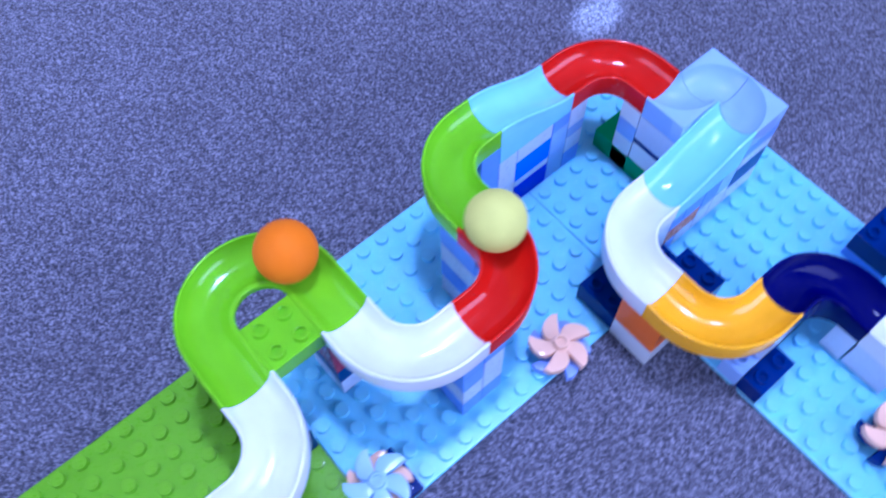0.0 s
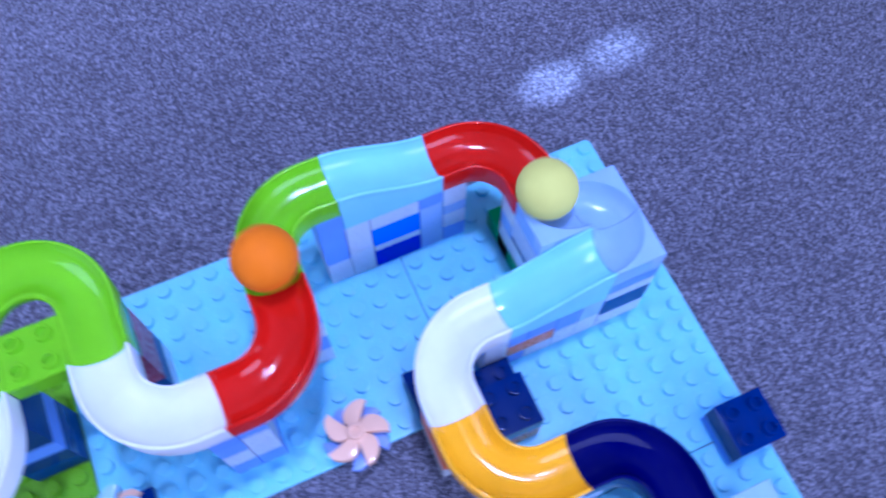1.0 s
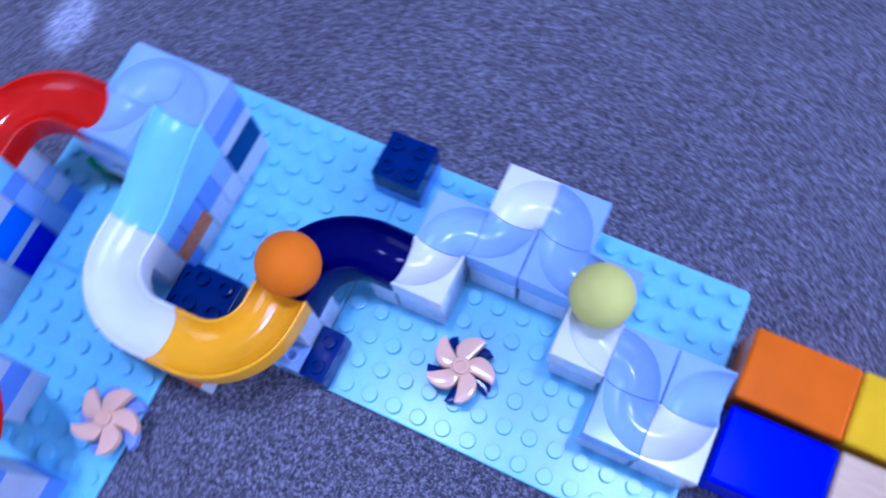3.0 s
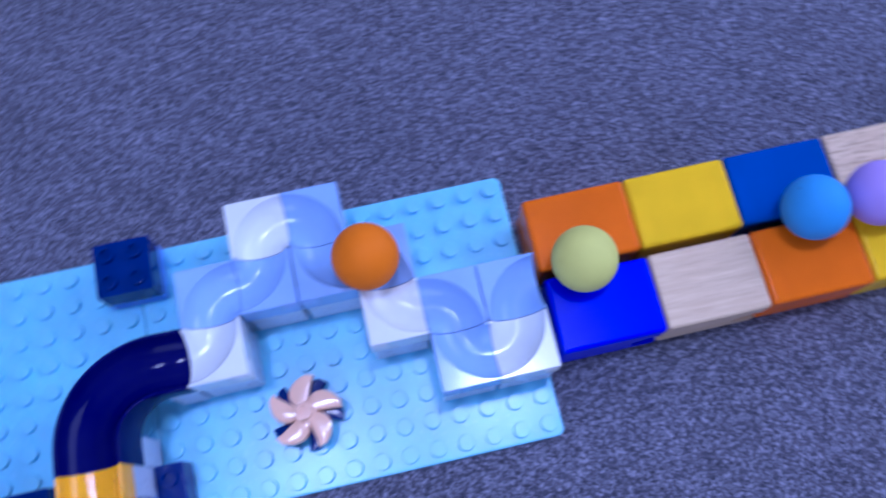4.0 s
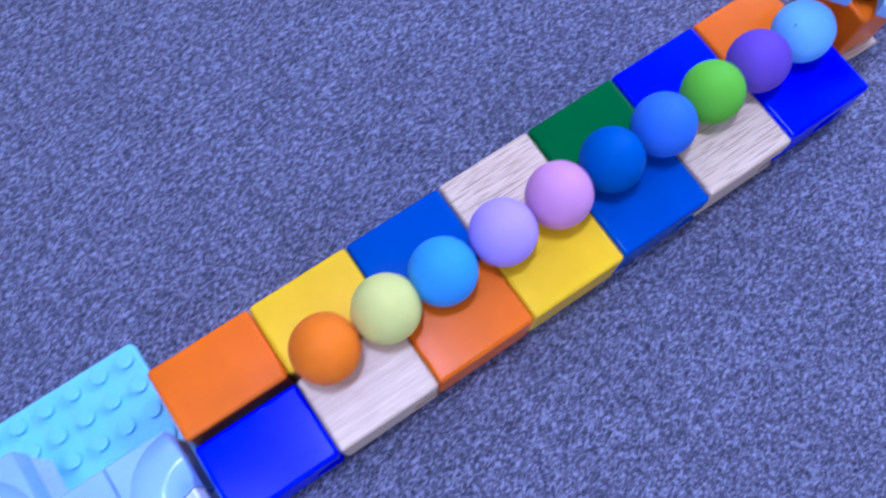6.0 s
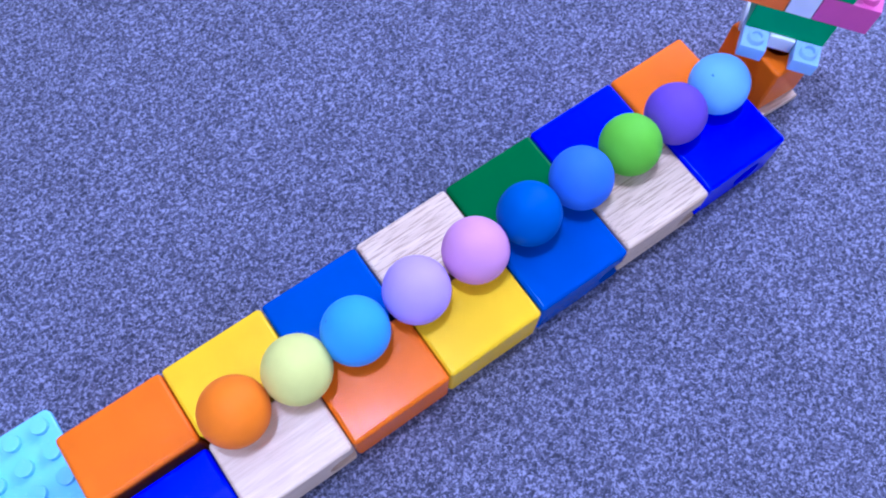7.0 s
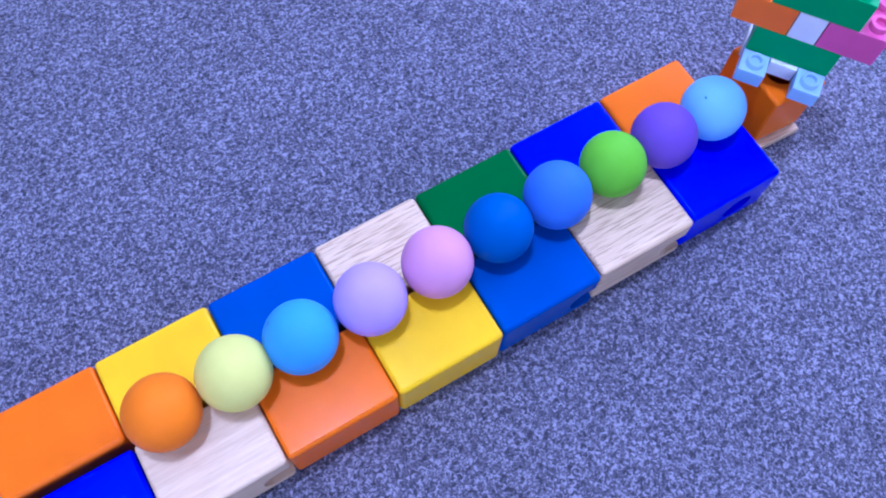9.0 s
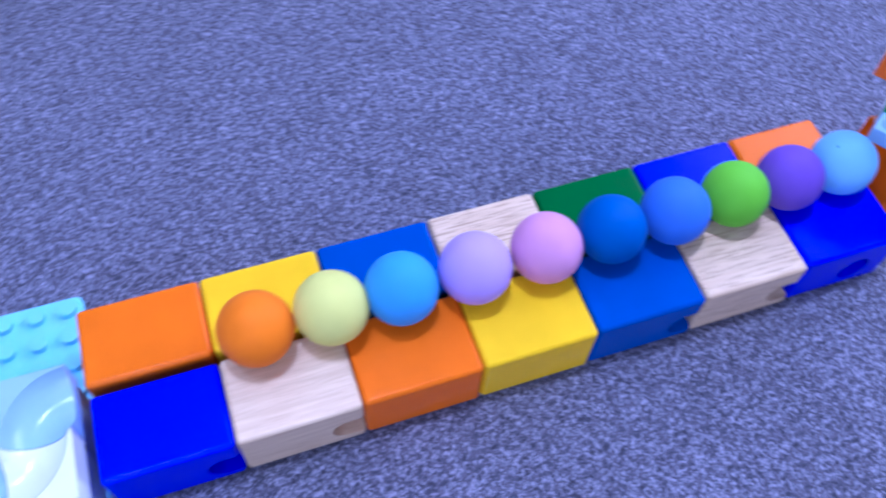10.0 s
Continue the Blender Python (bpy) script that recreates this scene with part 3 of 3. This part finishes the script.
def bored(bm, centre, normal, radius, depth, n=28):
    """Sinks a round bore into the flat face of bm that faces normal and holds centre."""
    normal, centre = Vector(normal), Vector(centre)
    bm.normal_update()
    face = max((f for f in bm.faces if f.normal.dot(normal) > 0.99), key=lambda f: f.calc_area())
    u = normal.orthogonal().normalized()
    v = normal.cross(u)
    edges = list(face.edges)
    bmesh.ops.delete(bm, geom=[face], context="FACES_ONLY")
    rim, deep = [], []
    for k in range(n):
        t = 2 * math.pi * k / n
        p = centre + radius * (math.cos(t) * u + math.sin(t) * v)
        rim.append(bm.verts.new(p))
        deep.append(bm.verts.new(p - depth * normal))
    ring = [bm.edges.new((rim[k], rim[(k + 1) % n])) for k in range(n)]
    bmesh.ops.triangle_fill(bm, use_beauty=True, edges=edges + ring)
    for k in range(n):
        bm.faces.new((rim[k], rim[(k + 1) % n], deep[(k + 1) % n], deep[k]))
    bm.faces.new(deep)


def slot_bm(x0, x1, y, z, radius, depth, n=20):
    """A lying round-ended cutter that runs from x0 past x1, into the outer side."""
    bm = bmesh.new()
    outline = [(x0 + radius * math.cos(t), z + radius * math.sin(t)) for t in (math.pi / 2 + math.pi * k / n for k in range(n + 1))]
    outline += [(x1, z - radius), (x1, z + radius)]
    front = [bm.verts.new((a, y - 0.004, b)) for a, b in outline]
    back = [bm.verts.new((a, y + depth, b)) for a, b in outline]
    m = len(outline)
    for k in range(m):
        bm.faces.new((front[k], front[(k + 1) % m], back[(k + 1) % m], back[k]))
    bm.faces.new(front)
    bm.faces.new(back)
    bmesh.ops.recalc_face_normals(bm, faces=bm.faces)
    return bm


def cut_away(bm, cutter):
    """Takes the cutter's room out of a closed mesh."""
    pair = []
    for o in (bm, cutter):
        bmesh.ops.recalc_face_normals(o, faces=o.faces)
        me = bpy.data.meshes.new("rough")
        o.to_mesh(me)
        o.free()
        pair.append(new("rough", me))
    body, tool = pair
    mod = body.modifiers.new("bore", "BOOLEAN")
    mod.operation, mod.solver, mod.object = "DIFFERENCE", "EXACT", tool
    bpy.context.view_layer.update()
    me = body.evaluated_get(bpy.context.evaluated_depsgraph_get()).to_mesh()
    out = bmesh.new()
    out.from_mesh(me)
    for ob in pair:
        me = ob.data
        bpy.data.objects.remove(ob)
        bpy.data.meshes.remove(me)
    return out


def wooden_block(x0, x1, ya, yb, mat, label, bore=None):
    """A planed block with eased edges; bore: "end" for a bore that breaks out at its far end, or the place along it of a round one."""
    g = 0.0003
    lx, ly = (x1 - x0) * S / 2 - g, (yb - ya) * S / 2 - g
    bm = box_bm(-lx, -ly, 0, lx, ly, BT, 0.0025, 4)
    if bore == "end":
        bm = cut_away(bm, slot_bm(lx - 0.0075, lx + 0.004, -ly, 0.0152, 0.0088, 0.016))
    elif bore is not None:
        bored(bm, (bore * S, -ly, 0.0165), (0, -1, 0), 0.0092, 0.02)
    ob = part("wooden_block", bm, mat, smooth=True)
    ob.matrix_world = pose((x0 + x1) / 2 * S, (ya + yb) / 2 * S, 0.0002)
    return tagged(ob, label, "wooden block", "wooden blocks of the ball lane")


LX = (0.2, 3.96, 7.71, 11.46, 15.21, 18.95, 22.7, 26.15)
LM = (("orange", W_ORANGE), ("yellow", W_YELLOW), ("blue", W_BLUE), ("bare beech", W_BARE), ("dark green", W_GREEN), ("ultramarine", W_ULTRA), ("orange", W_ORANGE))
for k, (c, m) in enumerate(LM):
    wooden_block(LX[k], LX[k + 1], 5.45 + 0.02 * k, 8.13 + 0.008 * k, m, c + " wooden block in the double row")
RX = (0.28, 4.02, 7.77, 11.53, 15.29, 19.04, 22.78, 26.5)
RM = (("ultramarine", W_ULTRA), ("pale smooth beech", W_PLAIN), ("orange", W_ORANGE), ("yellow", W_YELLOW), ("blue", W_BLUE), ("bare beech", W_BARE), ("ultramarine", W_ULTRA))
RY = (2.46, 2.48, 2.5, 2.52, 2.56, 2.61, 2.67)
for k, (c, m) in enumerate(RM):
    wooden_block(RX[k], RX[k + 1], RY[k], 5.2 + 0.025 * k, m, c + " wooden block in the double row", {0: "end", 1: "end", 4: "end", 5: "end", 6: 0.45}.get(k))

# ---- the gate at the lane's end ----
# an orange block with a bore in its top stands aslant; a small brick gate rests on it
bm = box_bm(0, 0, 0.0052, 0.0345, 0.0425, 0.0475, 0.002, 3)
bored(bm, (0.0165, 0.0185, 0.0475), (0, 0, 1), 0.0100, 0.03)
ob = part("wooden_block", bm, W_ORANGE, smooth=True)
ob.matrix_world = pose(27.52 * S, 4.6 * S, 0, 0, 0, -3)
tagged(ob, "orange wooden block with a bored top standing aslant", "wooden block", "wooden blocks of the lane's end")
ob = part("wooden_board", box_bm(0.0015, -0.0045, 0.0003, 0.033, 0.041, 0.005, 0.0006, 2), W_BARE, smooth=True)
ob.matrix_world = pose(27.52 * S, 4.6 * S, 0, 0, 0, -3)
tagged(ob, "thin bare wooden board under an orange block", "wooden board", "wooden blocks of the lane's end")

U = 0.93 * S
gate = pose(27.08 * S, 6.54 * S, 0, 0, 0, -54)


def gate_brick(x0, y0, x1, y1, z0, z1, mat, label, studs=()):
    e = 0.0002
    ob = part("toy_brick", box_bm(x0 * U + e, y0 * U + e, z0, x1 * U - e, y1 * U - e, z1 - 0.00015, 0.0006, 2), mat, smooth=True)
    ob.matrix_world = gate
    if studs:
        add_studs([(x * U, y * U) for x, y in studs], z1 - 0.0002, mat, ob, True, 24)
    return tagged(ob, label, "toy brick", "bricks of the end gate")


Z0 = 0.0478
LOW = Z0 + 0.0092
gate_brick(0, 0.7, 3, 1.9, Z0, LOW, WHITE, "white flat plastic brick on the orange block")
gate_brick(0, -0.9, 1, 0.68, LOW, Z0 + H, LIGHTBLUE, "light blue flat plastic brick with one hollow stud", ((0.5, -0.45),))
gate_brick(2, -0.9, 3, 0.68, LOW, Z0 + H, LIGHTBLUE, "light blue flat plastic brick with one hollow stud", ((2.5, -0.45),))
gate_brick(1, -0.15, 2, 1.9, LOW, Z0 + H, WHITE, "white plastic brick between two light blue ones")
gate_brick(0, 0, 3, 2, Z0 + H, Z0 + 2 * H, GREEN, "green long plastic brick of the end gate")
gate_brick(-1, 0, 1, 2, Z0 + 2 * H, Z0 + 3 * H, ORANGEP, "orange plastic brick of the end gate", ((-0.5, 0.5), (-0.5, 1.5)))
gate_brick(1, 0, 2, 2, Z0 + 2 * H, Z0 + 3 * H, WHITE, "white plastic brick of the end gate")
gate_brick(2, 0, 4, 2, Z0 + 2 * H, Z0 + 3 * H, MAGENTA, "magenta plastic brick of the end gate", ((3.5, 0.5), (3.5, 1.5)))
gate_brick(0, 0, 3, 2, Z0 + 3 * H, Z0 + 4 * H, GREEN, "green plastic brick on top of the end gate", ((0.5, 0.5), (1.5, 0.5), (2.5, 0.5), (0.5, 1.5), (1.5, 1.5), (2.5, 1.5)))

# ---- balls ----
BALL = 0.018
BY = lambda x: 5.31 + 0.014 * max(0.0, x - 13.0)


def ball(colour, mat, radius=BALL):
    bm = bmesh.new()
    bmesh.ops.create_uvsphere(bm, u_segments=48, v_segments=28, radius=radius)
    ob = part("ball", bm, mat, smooth=True)
    return tagged(ob, colour + " matt rubber ball", "ball", "rubber balls")


BALLS = [(9.77, 0.0180, "azure blue", (0.07, 0.33, 0.72)), (12.11, 0.0180, "lilac", (0.46, 0.32, 0.78)), (14.46, 0.0180, "pink", (0.64, 0.29, 0.49)), (16.70, 0.0177, "deep blue", (0.003, 0.09, 0.37)),
         (18.93, 0.0177, "blue", (0.05, 0.16, 0.62)), (21.11, 0.0174, "bright green", (0.155, 0.52, 0.03)), (23.19, 0.0174, "purple", (0.15, 0.07, 0.45)), (25.24, 0.0173, "light blue", (0.20, 0.48, 0.80))]
MARKS = {"azure blue": (-0.57, 0.52, 0.64), "light blue": (-0.51, 0.11, 0.85)}
SPECK = rubber("dark_speck", (0.04, 0.17, 0.40))
resting = []
for x, radius, colour, rgb in BALLS:
    ob = ball(colour, rubber(colour.replace(" ", "_") + "_rubber", rgb), radius)
    ob.location = (x * S, BY(x) * S, BT + radius * 0.992)
    resting.append((ob, x, radius, colour))
    if colour in MARKS:
        d = Vector(MARKS[colour]).normalized()
        bm = bmesh.new()
        bmesh.ops.create_icosphere(bm, subdivisions=2, radius=0.0008)
        bmesh.ops.transform(bm, matrix=Matrix.Translation(d * (radius - 0.0001)) @ d.to_track_quat("Z", "Y").to_matrix().to_4x4() @ Matrix.Diagonal((1.2, 0.8, 0.3, 1)), verts=bm.verts)
        part("speck", bm, SPECK, ob, "small dark speck", True)
orange_ball = ball("orange", rubber("orange_rubber", (0.88, 0.20, 0.003)))
lime_ball = ball("pale yellow-green", rubber("pale_lime_rubber", (0.70, 0.70, 0.185)))

# the centre line of the run: arcs (centre, radius, from, to, heights) and lines
UPPER_RUN = [(-24, -18, 3, 0, 90, A, A), (-24, -15, -26, -15, A, A), (-26, -13, 2, 270, 90, A, A), (-26, -11, -24, -11, A, A),
             (-24, -8, 3, 270, 360, A, A), (-24, -8, 3, 0, 90, A, A), (-24, -2, 3, 270, 180, A, A), (-27, -2, -27, 2, A, B), (-24, 2, 3, 180, 90, B, B)]
LOWER_RUN = [(-24, 6, 1, 270, 360, B, B), (-22, 6, 1, 180, 90, B, B), (-22, 6, 1, 90, 0, B, B), (-21, 6, -21, 2, B, C), (-18, 2, 3, 180, 270, C, C), (-18, 2, 3, 270, 360, C, C), (-12, 2, 3, 180, 90, C, D)]
TILE_RUN = [(-12, 6, 270, 360), (-10, 6, 180, 90), (-10, 8, 270, 360), (-8, 8, 180, 90), (-8, 8, 90, 0), (-6, 8, 180, 270),
            (-6, 6, 90, 0), (-4, 6, 180, 270), (-4, 4, 90, 0), (-2, 4, 180, 270), (-2, 4, 270, 360), (0, 4, 180, 90)]
RUN = UPPER_RUN + LOWER_RUN + [(x, y, 1, a, b, D, D) for x, y, a, b in TILE_RUN]
RIDE = math.sqrt(BALL * BALL - LIP * LIP)
run_points, run_lengths = [], []


def run_add(x, y, z):
    if run_points:
        run_lengths.append(run_lengths[-1] + math.hypot(x - run_points[-1].x / S, y - run_points[-1].y / S))
    else:
        run_lengths.append(0.0)
    run_points.append(Vector((x * S, y * S, z)))


for seg in RUN:
    for k in range(31):
        u = k / 30
        z = seg[-2] + (seg[-1] - seg[-2]) * ease(u) + RIDE
        if len(seg) == 7:
            px, py, _ = bend_point(*seg[:5], u)
            run_add(px, py, z)
        else:
            run_add(seg[0] + (seg[2] - seg[0]) * u, seg[1] + (seg[3] - seg[1]) * u, z)
for k in range(1, 11):
    run_add(0.12 * k, 5 + 0.03 * k, D + RIDE + (BT + BALL * 0.992 - D - RIDE) * ease(k / 10))
for k in range(1, 50):
    run_add(1.2 + 0.5 * k, BY(1.2 + 0.5 * k) + (5.3 - BY(1.2)) * max(0, 1 - k / 6), BT + BALL * 0.992)


def run_at(s):
    return Vector([float(np.interp(s, run_lengths, [p[a] for p in run_points])) for a in range(3)])


# seconds and studs along the run
ORANGE_RUN = [(0, 12.4), (0.3, 17.0), (0.5, 19.64), (0.8, 23.68), (1.0, 26.12), (1.2, 28.06), (1.5, 30.95), (1.8, 37.03), (2.0, 41.03), (2.1, 42.26), (2.3, 44.47), (2.4, 46.1), (2.5, 48.69), (2.6, 51.2), (2.7, 53.41),
              (3.0, 59.2), (3.4, 66.6), (3.8, 71.45), (4.0, 73.36), (4.2, 75.11), (4.5, 77.42), (4.7, 79.0), (5.0, 81.53), (5.3, 83.3), (5.5, 84.98), (5.7, 87.0), (5.85, 87.64), (6.0, 87.68), (10, 87.68)]
LIME_RUN = [(0, 24.52), (0.3, 27.98), (0.5, 30.17), (0.8, 35.09), (1.0, 39.82), (1.2, 42.65), (1.5, 47.07), (1.8, 54.68), (2.0, 58.47), (2.1, 60.3), (2.3, 64.9), (2.4, 66.95), (2.5, 68.6), (2.6, 69.83), (2.7, 70.95),
            (3.0, 74.0), (3.4, 77.8), (3.8, 81.9), (4.0, 83.94), (4.2, 86.15), (4.4, 88.75), (4.55, 89.83), (4.7, 89.93), (10, 89.93)]


def slopes(tab):
    """Slopes for a curve through the table that never runs back."""
    d = [(b[1] - a[1]) / (b[0] - a[0]) for a, b in zip(tab, tab[1:])]
    return [d[0]] + [0.0 if p * q <= 0 else 2 * p * q / (p + q) for p, q in zip(d, d[1:])] + [0.0]


def along(tab, t):
    m = slopes(tab)
    for (t0, s0), (t1, s1), m0, m1 in zip(tab, tab[1:], m, m[1:]):
        if t <= t1:
            h = t1 - t0
            u = (t - t0) / h
            return s0 * (1 + 2 * u) * (1 - u) ** 2 + h * m0 * u * (1 - u) ** 2 + s1 * u * u * (3 - 2 * u) + h * m1 * u * u * (u - 1)
    return tab[-1][1]


def rolling_rows(tab):
    rows, turn, last = [], Matrix.Identity(4), None
    for k in range(201):
        t = k / 20
        p = run_at(along(tab, t))
        if last is not None:
            step = p - last
            step.z = 0
            if step.length > 1e-6:
                axis = Vector((0, 0, 1)).cross(step.normalized())
                turn = Matrix.Rotation(min(step.length / BALL, 1.2), 4, axis) @ turn
        rows.append((t, Matrix.Translation(p) @ turn))
        last = p
    return rows


# how far, in studs, the row of resting balls is pushed on when the orange one knocks against it
PUSHED = {"pink": 0.18, "deep blue": 0.25, "blue": 0.26, "bright green": 0.3, "purple": 0.32, "light blue": 0.3}


def nudged_rows(x, radius, way):
    rows = []
    for t, share in ((0, 0), (5.7, 0), (5.8, 0.25), (6.0, 0.5), (6.4, 0.8), (7.0, 1), (10, 1)):
        back = (1 - share) * way
        spot = Matrix.Translation(((x - back) * S, BY(x - back) * S, BT + radius * 0.992))
        rows.append((t, spot @ Matrix.Rotation(-back * S / radius, 4, "Y")))
    return rows


def motions():
    for ob, x, radius, colour in resting:
        if colour in PUSHED:
            walk(ob, nudged_rows(x, radius, PUSHED[colour]))
    walk(orange_ball, rolling_rows(ORANGE_RUN))
    walk(lime_ball, rolling_rows(LIME_RUN))


motions()
